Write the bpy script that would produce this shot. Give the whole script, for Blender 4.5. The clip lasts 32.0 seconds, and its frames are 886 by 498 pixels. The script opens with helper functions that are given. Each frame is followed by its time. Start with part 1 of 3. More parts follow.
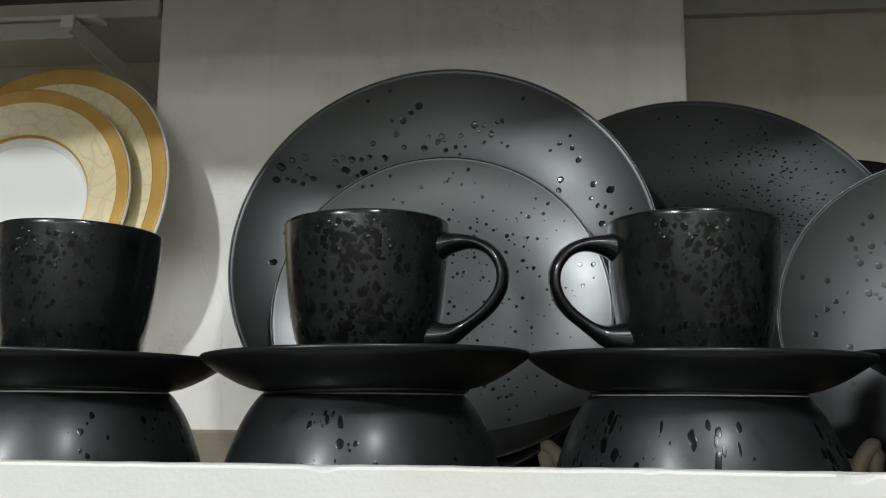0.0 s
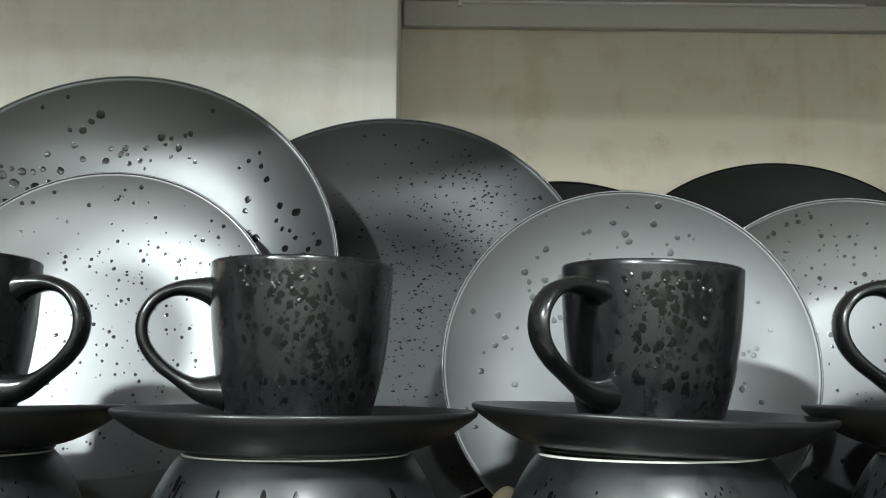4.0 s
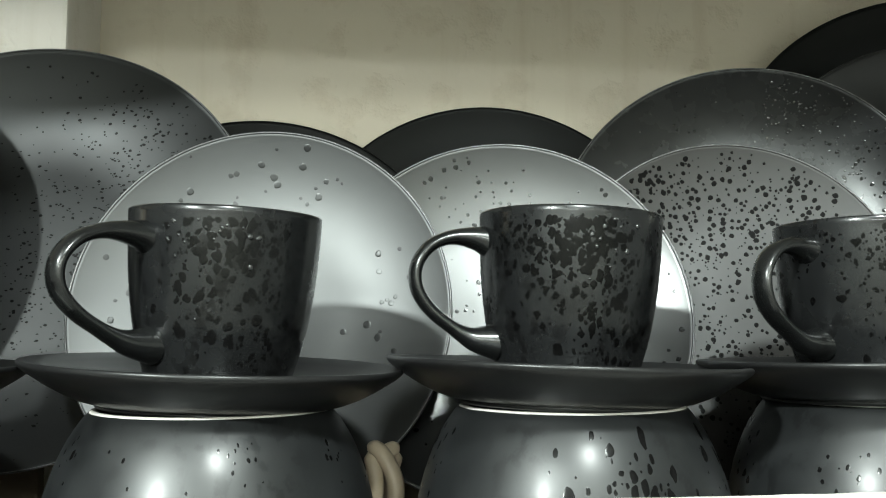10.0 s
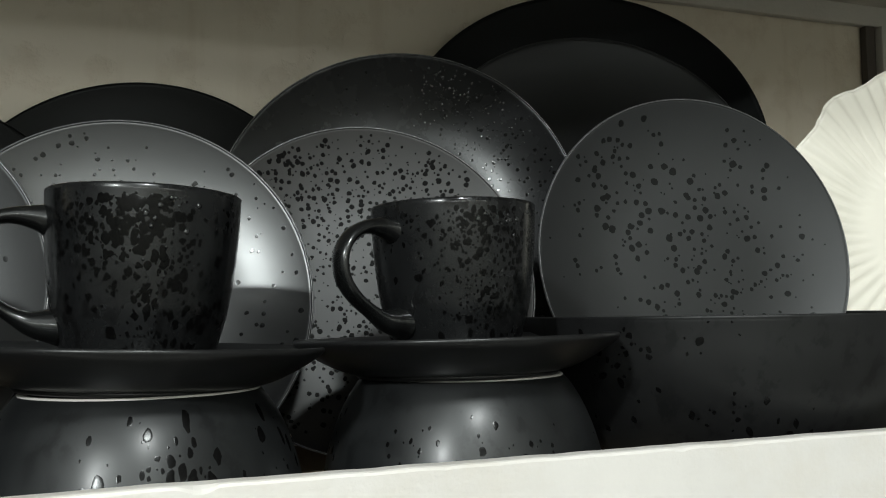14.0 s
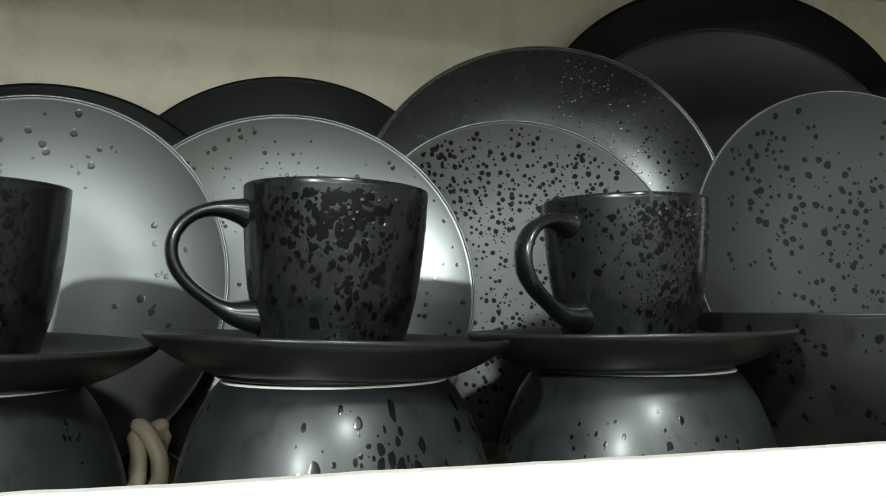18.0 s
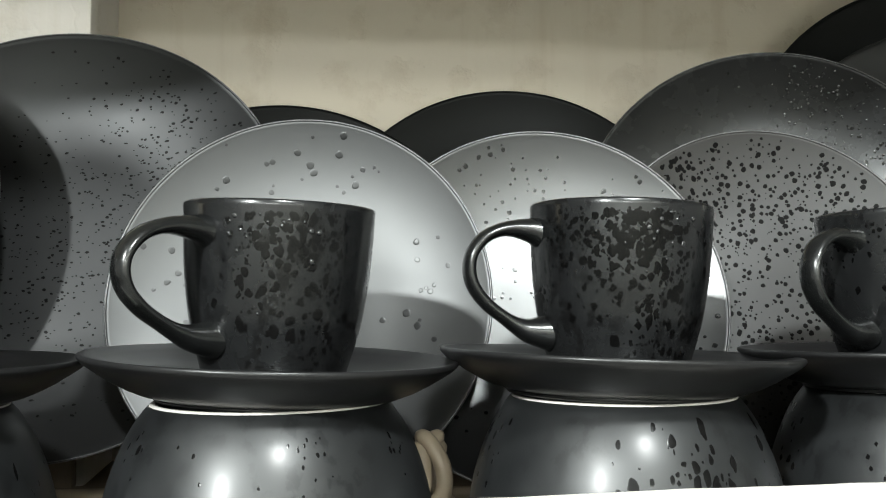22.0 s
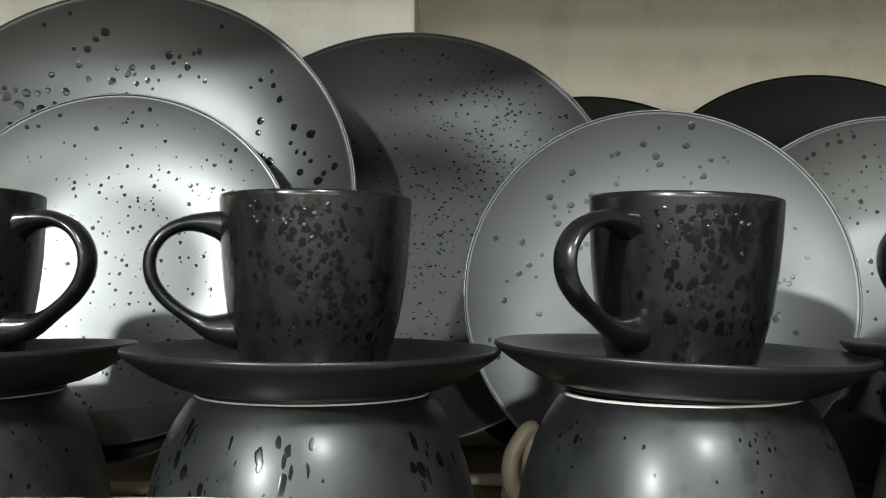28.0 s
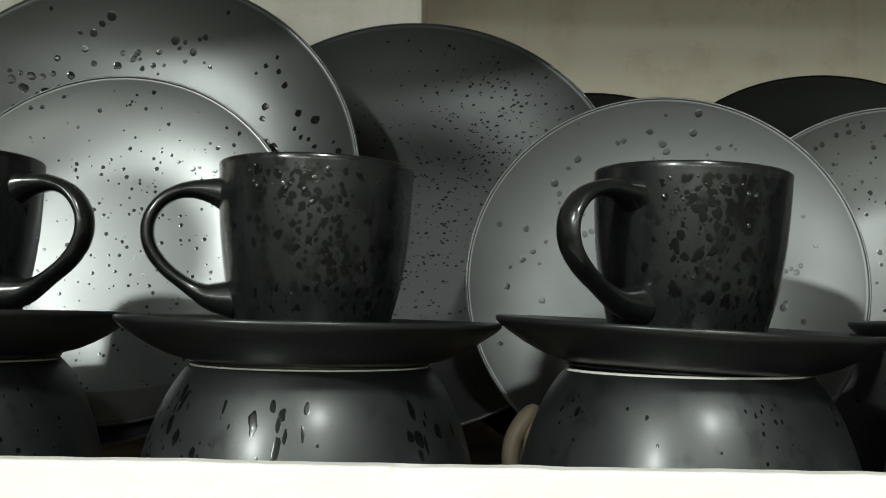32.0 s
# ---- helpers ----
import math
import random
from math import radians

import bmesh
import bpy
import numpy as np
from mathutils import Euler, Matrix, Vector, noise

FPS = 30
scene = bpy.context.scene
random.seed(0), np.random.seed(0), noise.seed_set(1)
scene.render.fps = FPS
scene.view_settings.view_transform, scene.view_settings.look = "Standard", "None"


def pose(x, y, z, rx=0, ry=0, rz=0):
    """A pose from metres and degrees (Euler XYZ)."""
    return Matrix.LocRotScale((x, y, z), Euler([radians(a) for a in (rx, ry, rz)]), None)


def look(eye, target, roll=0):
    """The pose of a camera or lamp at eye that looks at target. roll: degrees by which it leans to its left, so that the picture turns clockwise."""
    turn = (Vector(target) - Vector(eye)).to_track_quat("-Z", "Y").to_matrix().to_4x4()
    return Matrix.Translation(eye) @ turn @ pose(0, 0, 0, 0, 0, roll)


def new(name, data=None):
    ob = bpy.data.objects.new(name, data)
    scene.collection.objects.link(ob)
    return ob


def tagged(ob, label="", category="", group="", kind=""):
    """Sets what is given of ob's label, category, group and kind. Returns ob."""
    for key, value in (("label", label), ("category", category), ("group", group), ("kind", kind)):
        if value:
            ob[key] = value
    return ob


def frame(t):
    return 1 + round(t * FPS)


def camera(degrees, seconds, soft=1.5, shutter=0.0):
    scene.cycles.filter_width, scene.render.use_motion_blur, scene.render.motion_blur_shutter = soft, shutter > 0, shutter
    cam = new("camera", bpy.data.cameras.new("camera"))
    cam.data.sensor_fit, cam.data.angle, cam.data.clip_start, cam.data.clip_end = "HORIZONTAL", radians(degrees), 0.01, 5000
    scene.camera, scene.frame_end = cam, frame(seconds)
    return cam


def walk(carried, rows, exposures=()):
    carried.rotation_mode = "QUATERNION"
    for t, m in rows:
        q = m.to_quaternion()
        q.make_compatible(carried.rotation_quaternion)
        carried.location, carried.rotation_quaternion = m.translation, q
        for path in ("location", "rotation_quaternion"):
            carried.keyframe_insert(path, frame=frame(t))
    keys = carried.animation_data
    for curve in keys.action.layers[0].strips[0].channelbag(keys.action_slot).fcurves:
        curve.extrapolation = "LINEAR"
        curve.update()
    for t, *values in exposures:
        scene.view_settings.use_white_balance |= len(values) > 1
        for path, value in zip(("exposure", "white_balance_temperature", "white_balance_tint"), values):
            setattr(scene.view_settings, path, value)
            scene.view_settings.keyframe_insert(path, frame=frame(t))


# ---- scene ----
cam = camera(50.5, 32.0, soft=1.1)
METRES, EYE, TILT, LEAN, TURN = 0.82, 1.34, 9.746, -0.396, 6.274
ROWS = [
    (0.0, 0, 0, 0.004, 0, -0.37, -0),
    (0.5, 0.0126, -0.001, 0.0078, 0.02, -0.343, 0),
    (1.0, 0.0314, 0.001, 0.0058, -0.06, -0.2675, -0.02),
    (1.5, 0.0563, 0.01, 0.0118, -1.48, -0.288, -0.42),
    (2.0, 0.0786, 0.0195, 0.0103, -2.63, -0.234, -0.78),
    (2.5, 0.1001, 0.0242, -0.0032, -3.96, -0.28, -1.1),
    (3.0, 0.1233, 0.0237, 0.0083, -5.46, -0.68, -1.21),
    (3.5, 0.1438, 0.0242, 0.0093, -6.47, -0.73, -1.18),
    (4.0, 0.1625, 0.0338, 0.0391, -7.3, -1.31, -1.1),
    (4.5, 0.1879, 0.0292, 0.0446, -8.34, -2.07, -1.27),
    (6.5, 0.2345, 0.0344, 0.0422, -8.8, -2.63, -1.46),
    (7.0, 0.2439, 0.0285, 0.0421, -8.92, -2.79, -1.45),
    (7.5, 0.2592, 0.0257, 0.0405, -9.02, -2.88, -1.45),
    (8.0, 0.2624, 0.0264, 0.0378, -9.2, -3.05, -1.36),
    (8.5, 0.2637, 0.0301, 0.0356, -9.64, -3.45, -1.34),
    (9.0, 0.2857, 0.0352, 0.033, -11.13, -4.14, -1.87),
    (9.5, 0.3135, 0.0286, 0.048, -12.78, -4.61, -2.1),
    (10.0, 0.3382, 0.0287, 0.045, -14.19, -4.7, -2.01),
    (10.5, 0.3536, 0.0186, 0.0441, -15.48, -4.72, -1.9),
    (11.0, 0.3805, 0.0204, 0.0378, -18.01, -4.77, -1.78),
    (11.5, 0.412, 0.0108, 0.0376, -20.51, -5.01, -1.69),
    (12.0, 0.4403, 0.01, 0.033, -23.46, -5.07, -1.9),
    (12.5, 0.4566, 0.0093, 0.0371, -25.57, -5.19, -2.42),
    (13.0, 0.4654, 0.0034, 0.0456, -26.59, -5.14, -2.82),
    (13.5, 0.4608, -0.0001, 0.0486, -27.02, -5.14, -3.09),
    (14.0, 0.4487, -0.0048, 0.0476, -27.11, -5.1, -3.18),
    (14.5, 0.4318, -0.0002, 0.049, -27.13, -5.14, -3.26),
    (16.5, 0.4147, 0.0046, 0.0493, -25.18, -5.62, -3.26),
    (17.0, 0.4122, 0.0028, 0.0501, -24.89, -5.67, -3.26),
    (17.5, 0.4048, 0.0059, 0.0486, -24.11, -5.78, -3.23),
    (18.0, 0.388, 0.017, 0.0477, -22.84, -6.03, -3.19),
    (18.5, 0.375, 0.0229, 0.0468, -21.66, -6.2, -3.03),
    (19.0, 0.3621, 0.0268, 0.0483, -20.68, -6.26, -2.83),
    (19.5, 0.3585, 0.0249, 0.0526, -19.94, -6.32, -2.69),
    (20.0, 0.3447, 0.0281, 0.0538, -19.08, -6.2, -2.42),
    (20.5, 0.3278, 0.036, 0.0543, -18.12, -6.15, -2.25),
    (21.0, 0.312, 0.0399, 0.0532, -17.0, -6.16, -2.13),
    (21.5, 0.3052, 0.0361, 0.0535, -16.11, -6.22, -2.06),
    (22.0, 0.2993, 0.0383, 0.0535, -15.35, -6.24, -1.94),
    (22.5, 0.2959, 0.0375, 0.0539, -14.75, -6.3, -1.81),
    (23.0, 0.2899, 0.0359, 0.0549, -14.15, -6.31, -1.65),
    (23.5, 0.2833, 0.0386, 0.0556, -13.6, -6.36, -1.48),
    (24.0, 0.2783, 0.0424, 0.0554, -13.12, -6.44, -1.35),
    (24.5, 0.2683, 0.0473, 0.0529, -12.59, -6.52, -1.23),
    (26.5, 0.2179, 0.0625, 0.0526, -9.71, -6.93, -0.87),
    (27.0, 0.1955, 0.0657, 0.0508, -8.69, -6.96, -0.8),
    (27.5, 0.1828, 0.0636, 0.053, -7.62, -7.12, -0.81),
    (28.0, 0.1668, 0.062, 0.0524, -5.95, -7.14, -0.71),
    (28.5, 0.1394, 0.0652, 0.0413, -4.45, -7.12, -0.53),
    (29.0, 0.1136, 0.0655, 0.0356, -2.91, -6.99, -0.36),
    (29.5, 0.0941, 0.0653, 0.033, -2.57, -6.95, -0.42),
    (30.0, 0.1069, 0.0618, 0.0344, -2.49, -6.84, -0.49),
    (30.5, 0.1344, 0.0617, 0.0309, -3.39, -6.0, -1.14),
    (31.0, 0.1517, 0.0597, 0.0285, -4.41, -5.71, -1.39),
    (31.5, 0.1627, 0.0617, 0.0255, -4.94, -5.6, -1.48),
    (32.0, 0.1705, 0.0658, 0.023, -5.44, -5.55, -1.53),
]
EXPOSURES = [
    (0.0, -1.40, 6500, 12), (1.0, -1.16, 6520, 12), (2.0, -0.43, 6450, 9), (3.0, -0.65, 6400, 9), (4.0, 0.05, 6450, 8), (7.0, 0.10, 6650, 10), (8.0, 0.01, 6650, 14), (9.0, -0.15, 6650, 9), (10.0, 0.22, 6650, 4), (11.0, 0.00, 6650, 6), (12.0, -0.60, 6650, 6), (13.0, -1.01, 6650, 10), (14.0, -1.12, 6650, 10),
    (16.5, -0.45, 6600, 6), (17.0, -0.40, 6600, 9), (18.0, -0.40, 6600, 5), (19.0, -0.11, 6750, 5), (20.0, 0.22, 6750, 7), (21.0, 0.34, 6700, 10), (23.0, 0.16, 6700, 11), (24.0, 0.18, 6700, 10), (26.5, -0.15, 6750, 8), (27.0, -0.25, 6750, 8), (28.0, -0.27, 6750, 9), (29.0, -0.85, 6830, 6), (30.0, -0.86, 6830, 7), (31.0, -0.67, 6800, 6), (32.0, -0.81, 6800, 6),
]
walk(cam, [(t, pose(0, 0, EYE, TILT, LEAN, TURN) @ pose(METRES * x, METRES * y, METRES * z, 90 + pitch, roll, yaw)) for t, x, y, z, yaw, pitch, roll in ROWS], EXPOSURES)

# ---- world and lamps ----
world = bpy.data.worlds.new("shop_air")
scene.world = world
world.use_nodes = True
world.node_tree.nodes["Background"].inputs["Color"].default_value = (0.9, 0.92, 1.0, 1)
world.node_tree.nodes["Background"].inputs["Strength"].default_value = 0.09
AIM = Vector((0.25, 0.5, 1.38))
KEY, NEAR, FAR, FILL = 125, 30, 36, 122


def lamp_at(name, eye, aim, shape, size, size_y, watts, colour):
    data = bpy.data.lights.new(name, "AREA")
    data.shape, data.size, data.size_y, data.energy, data.color = shape, size, size_y, watts, colour
    ob = new(name, data)
    ob.matrix_world = look(Vector(eye), Vector(aim))


NEUTRAL = (0.96, 1.0, 0.94)
COOL = (0.95, 1.0, 1.01)
lamp_at("key_lamp", (-1.38, -1.83, 2.70), AIM, "DISK", 0.14, 0.14, KEY, COOL)
lamp_at("near_lamp", (0.40, -0.75, 2.46), AIM, "DISK", 0.15, 0.15, NEAR, COOL)
lamp_at("far_lamp", (-0.6, -4.2, 2.40), AIM, "RECTANGLE", 1.2, 0.15, FAR, COOL)
# added overhead fill for ambient light, no such fixtures known
for x, y in ((-2.4, -4.7), (0.3, -4.9), (2.6, -4.7)):
    lamp_at("fill_panel", (x, y, 2.89), (x, y + 0.001, 0), "RECTANGLE", 2.2, 1.4, FILL, NEUTRAL)


# ---- materials ----
class Nodes:
    """Short hand for building one node material."""

    def __init__(self, name):
        self.mat = bpy.data.materials.new(name)
        self.mat.use_nodes = True
        self.tree = self.mat.node_tree
        self.bsdf = self.tree.nodes["Principled BSDF"]

    def add(self, kind, **inputs):
        node = self.tree.nodes.new(kind)
        for key, value in inputs.items():
            self.put(node, key, value)
        return node

    def put(self, node, key, value):
        socket = node.inputs[int(key[1:]) if key[0] == "i" and key[1:].isdigit() else key.replace("_", " ")]
        if isinstance(value, bpy.types.NodeSocket):
            self.tree.links.new(value, socket)
        else:
            socket.default_value = value

    def math(self, op, a, b=0.0, c=0.0, clamp=False):
        node = self.add("ShaderNodeMath", i0=a, i1=b, i2=c)
        node.operation, node.use_clamp = op, clamp
        return node.outputs[0]

    def vec(self, op, a, b):
        node = self.add("ShaderNodeVectorMath", i0=a, i1=b)
        node.operation = op
        return node.outputs[0]

    def blend(self, fac, a, b):
        node = self.add("ShaderNodeMix")
        node.data_type = "RGBA"
        for key, value in ((0, fac), (6, a), (7, b)):
            self.put(node, "i%d" % key, (*value, 1) if isinstance(value, tuple) and len(value) == 3 else value)
        return node.outputs[2]

    def coords(self, shuffle=True):
        place = self.add("ShaderNodeTexCoord").outputs["Object"]
        if not shuffle:
            return place
        chance = self.add("ShaderNodeObjectInfo").outputs["Random"]
        return self.vec("ADD", place, self.math("MULTIPLY", chance, 37.0))

    def noise(self, coord, scale, detail=3.0, rough=0.55):
        return self.add("ShaderNodeTexNoise", Vector=coord, Scale=scale, Detail=detail, Roughness=rough).outputs["Fac"]

    def bump(self, height, strength, distance, under=None):
        node = self.add("ShaderNodeBump", Strength=strength, Distance=distance, Height=height)
        if under is not None:
            self.put(node, "Normal", under)
        return node.outputs["Normal"]

    def finish(self, **inputs):
        for key, value in inputs.items():
            self.put(self.bsdf, key, value if not (isinstance(value, tuple) and len(value) == 3) else (*value, 1))
        return self.mat


def satin(name, base, rough, spec, coat=0.0, sheen=0.2, mottle=0.0, wavy=0.0):
    """Satin black glaze: faint clouds, fine grain, and smoother patches where the glaze pooled; wavy: how uneven the thrown wall is."""
    n = Nodes(name)
    place = n.coords()
    cloud, grain, pores = n.noise(place, 45.0, 4.0), n.noise(place, 900.0, 2.0), n.noise(place, 2400.0, 1.0)
    tone = n.blend(cloud, tuple(c * 0.8 for c in base), tuple(c * 1.25 for c in base))
    dull = n.math("ADD", rough - 0.04, n.math("MULTIPLY", cloud, 0.08))
    gleam = spec
    if mottle:
        pool = n.math("MULTIPLY", n.math("SUBTRACT", n.noise(n.vec("MULTIPLY", place, (1, 1, 0.7)), 120.0, 4.0, 0.6), 0.52), 14.0, clamp=True)
        pool = n.math("MULTIPLY", pool, n.math("MULTIPLY", n.math("SUBTRACT", n.noise(place, 30.0, 1.0), 0.4), 6.0, clamp=True))
        tone = n.blend(n.math("MULTIPLY", pool, mottle), tone, (0.004, 0.004, 0.004))
        dull = n.math("SUBTRACT", dull, n.math("MULTIPLY", pool, mottle * 0.16))
        gleam = n.math("SUBTRACT", spec, n.math("MULTIPLY", pool, mottle * spec * 0.5))
    lift = n.bump(pores, 0.03, 0.0001, n.bump(grain, 0.05, 0.0002))
    if wavy:
        lift = n.bump(n.noise(place, 24.0, 0.6), wavy, 0.006, lift)
    return n.finish(Base_Color=tone, Roughness=dull, Specular_IOR_Level=gleam, Normal=lift, Coat_Weight=coat, Coat_Roughness=sheen, Specular_Tint=(0.955, 1.0, 0.995))


def paint(name, colour, rough, dirt, scale=9.0, rub=0.35, relief=0.4, grime=0.5):
    """Old brushed paint: faint clouds, grime patches, small pits."""
    n = Nodes(name)
    place = n.coords(False)
    cloud, fine = n.noise(place, scale, 6.0, 0.62), n.noise(place, scale * 28, 5.0)
    patch = n.math("MULTIPLY", n.math("SUBTRACT", n.noise(place, scale * 0.6, 8.0, 0.7), grime), 3.0, clamp=True)
    tone = n.blend(cloud, colour, tuple(c * (1 - rub * 0.4) for c in colour))
    tone = n.blend(n.math("MULTIPLY", patch, rub), tone, dirt)
    low = n.bump(cloud, relief * 0.6, 0.004)
    return n.finish(Base_Color=tone, Roughness=n.math("ADD", rough - 0.08, n.math("MULTIPLY", fine, 0.16)), Normal=n.bump(fine, relief, 0.0012, low))


def plaster(name, colour, dirt):
    """Hand-trowelled painted plaster: mottled, with lumps, drips and hairline cracks."""
    n = Nodes(name)
    place = n.coords(False)
    broad, mid, fine = n.noise(place, 5.0, 3.0), n.noise(place, 26.0, 5.0, 0.6), n.noise(place, 190.0, 4.0)
    drip = n.noise(n.vec("MULTIPLY", place, (34.0, 34.0, 2.5)), 1.0, 4.0, 0.6)
    tone = n.blend(n.math("MULTIPLY", broad, 0.55), colour, tuple(c * 0.84 for c in colour))
    tone = n.blend(n.math("MULTIPLY", n.math("SUBTRACT", mid, 0.5), 2.5, clamp=True), tone, dirt)
    tone = n.blend(n.math("MULTIPLY", n.math("SUBTRACT", drip, 0.54), 2.2, clamp=True), tone, dirt)
    bent = n.vec("ADD", n.vec("MULTIPLY", place, (1, 1, 0.35)), n.vec("MULTIPLY", n.add("ShaderNodeTexNoise", Vector=place, Scale=18.0, Detail=4.0).outputs["Color"], (0.06, 0.06, 0.06)))
    split = n.add("ShaderNodeTexVoronoi", Vector=bent, Scale=7.0)
    split.feature = "DISTANCE_TO_EDGE"
    crack = n.math("MULTIPLY", n.math("SUBTRACT", 1.0, n.math("DIVIDE", split.outputs["Distance"], 0.012, clamp=True)), n.math("MULTIPLY", n.math("SUBTRACT", broad, 0.42), 5.0, clamp=True))
    tone = n.blend(n.math("MULTIPLY", crack, 0.1), tone, dirt)
    lump = n.math("MULTIPLY", n.math("SUBTRACT", mid, 0.52), 3.0, clamp=True)
    normal = n.bump(n.math("SUBTRACT", lump, n.math("MULTIPLY", crack, 0.15)), 0.45, 0.004, n.bump(broad, 0.5, 0.012))
    return n.finish(Base_Color=tone, Roughness=n.math("ADD", 0.42, n.math("MULTIPLY", fine, 0.2)), Normal=n.bump(fine, 0.25, 0.0006, normal))


def plain(name, colour, rough, metal=0.0, spec=0.5, scale=60.0, spread=0.15):
    n = Nodes(name)
    cloud = n.noise(n.coords(), scale, 4.0)
    tone = n.blend(cloud, tuple(c * (1 - spread) for c in colour), tuple(min(1, c * (1 + spread)) for c in colour))
    return n.finish(Base_Color=tone, Roughness=rough, Metallic=metal, Specular_IOR_Level=spec, Normal=n.bump(cloud, 0.1, 0.0005))


BLACK = (0.010, 0.0105, 0.011)
# specular level also carries how brightly lit or shaded each plate stands
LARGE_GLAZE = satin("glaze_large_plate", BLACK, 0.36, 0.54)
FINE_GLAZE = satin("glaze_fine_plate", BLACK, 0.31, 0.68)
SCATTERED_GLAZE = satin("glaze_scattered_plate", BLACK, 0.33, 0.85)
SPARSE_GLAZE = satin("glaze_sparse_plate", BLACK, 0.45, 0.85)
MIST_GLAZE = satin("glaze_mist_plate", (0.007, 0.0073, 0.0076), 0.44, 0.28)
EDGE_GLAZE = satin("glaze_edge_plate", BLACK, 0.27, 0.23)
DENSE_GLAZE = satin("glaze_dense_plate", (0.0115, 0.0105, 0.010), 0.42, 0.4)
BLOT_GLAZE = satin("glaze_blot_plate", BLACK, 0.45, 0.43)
CUP_GLAZE = satin("glaze_cup", (0.007, 0.0075, 0.0078), 0.27, 0.36, coat=0.2, sheen=0.12, mottle=0.75, wavy=0.2)
HANDLE_GLAZE = satin("glaze_handle", (0.0055, 0.006, 0.006), 0.26, 0.45, coat=0.3, sheen=0.1, mottle=0.7)
BOWL_GLAZE = satin("glaze_bowl", (0.009, 0.010, 0.0105), 0.43, 0.52, coat=0.2, sheen=0.24, mottle=0.35, wavy=0.35)
SAUCER_GLAZE = satin("glaze_saucer", (0.009, 0.0092, 0.0095), 0.34, 0.37, wavy=0.2)
# plain black glaze, darkened to put in the shade on the back plates
SATIN_SHADED = satin("glaze_plain_shaded", (0.0032, 0.0036, 0.0035), 0.36, 0.085)
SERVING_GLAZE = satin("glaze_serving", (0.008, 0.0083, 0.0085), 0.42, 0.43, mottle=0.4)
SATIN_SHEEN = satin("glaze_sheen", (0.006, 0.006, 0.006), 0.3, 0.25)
RIM_GLAZE = plain("worn_rim", (0.085, 0.088, 0.09), 0.28, spec=0.8, scale=160, spread=0.5)
DROP_GLOSS = satin("glaze_drop_glossy", (0.003, 0.003, 0.003), 0.13, 0.25)
DROP_INK = satin("glaze_drop_ink", (0.002, 0.002, 0.002), 0.15, 0.16)
DROP_DULL = satin("glaze_drop_dull", (0.003, 0.003, 0.003), 0.4, 0.15)
DROP_FAINT = satin("glaze_drop_faint", (0.003, 0.003, 0.003), 0.15, 0.23)
DROP_DARK = satin("glaze_drop_dark", (0.003, 0.003, 0.003), 0.22, 0.24)
DROP_MATTE = satin("glaze_drop_matte", (0.002, 0.002, 0.002), 0.42, 0.05)
DROP_CLEAR = satin("glaze_drop_clear", (0.004, 0.0042, 0.0044), 0.2, 0.4)
DROP_BEAD = satin("glaze_bead", (0.010, 0.0105, 0.011), 0.18, 1.0)
DROP_SOFT = satin("glaze_drop_satin", (0.006, 0.0063, 0.0065), 0.36, 0.46)
WHITE_CLAY = plain("unglazed_white_clay", (0.56, 0.55, 0.52), 0.6, scale=200)
# wall is yellower than the pillar, and darkened further for the recess's shade
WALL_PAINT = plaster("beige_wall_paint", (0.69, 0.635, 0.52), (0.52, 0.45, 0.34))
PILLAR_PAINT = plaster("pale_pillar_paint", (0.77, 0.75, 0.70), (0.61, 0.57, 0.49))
RAIL_PAINT = paint("rail_paint", (0.78, 0.77, 0.725), 0.42, (0.58, 0.52, 0.40), 14.0, rub=0.5, relief=0.22, grime=0.50)
TRIM_PAINT = paint("trim_paint", (0.58, 0.57, 0.52), 0.5, (0.35, 0.32, 0.26), 12.0)
# dark colour standing in for the shaded gaps by post and side shelf
GAP_SHADE = paint("gap_shade", (0.07, 0.06, 0.05), 0.6, (0.03, 0.026, 0.02), 14.0)
DECK_WOOD = paint("deck_wood", (0.24, 0.20, 0.145), 0.65, (0.13, 0.105, 0.07), 10.0)
FLOOR_PAINT = paint("floor_paint", (0.20, 0.195, 0.185), 0.5, (0.11, 0.10, 0.09), 1.6)
# bright tone that makes the unseen south wall a reflector
BOUNCE_PAINT = paint("bounce_wall_paint", (0.72, 0.71, 0.68), 0.7, (0.5, 0.48, 0.45), 1.2)
ROOM_PAINT = paint("room_paint", (0.43, 0.43, 0.42), 0.7, (0.38, 0.36, 0.33), 1.2)
IVORY = plain("ivory_plastic", (0.44, 0.37, 0.27), 0.42, scale=120)
PORCELAIN = plain("white_porcelain", (0.80, 0.80, 0.77), 0.12, scale=30, spread=0.03)
IVORY_CHINA = plain("ivory_porcelain", (0.80, 0.785, 0.69), 0.14, scale=30, spread=0.03)
GOLD = plain("gold_band", (0.62, 0.38, 0.12), 0.32, metal=0.75, scale=500, spread=0.35)


# ---- mesh helpers ----
def finish(bm, name, material, parent=None, label="", smooth=True):
    bmesh.ops.recalc_face_normals(bm, faces=bm.faces)
    for f in bm.faces:
        f.smooth = smooth
    mesh = bpy.data.meshes.new(name)
    bm.to_mesh(mesh)
    bm.free()
    mesh.materials.append(material)
    ob = new(name, mesh)
    if parent is not None:
        ob.parent = parent
    if label:
        ob["label"] = label
    return ob


def part(name, bm, material, parent, label="", smooth=True):
    return finish(bm, name, material, parent, label, smooth)


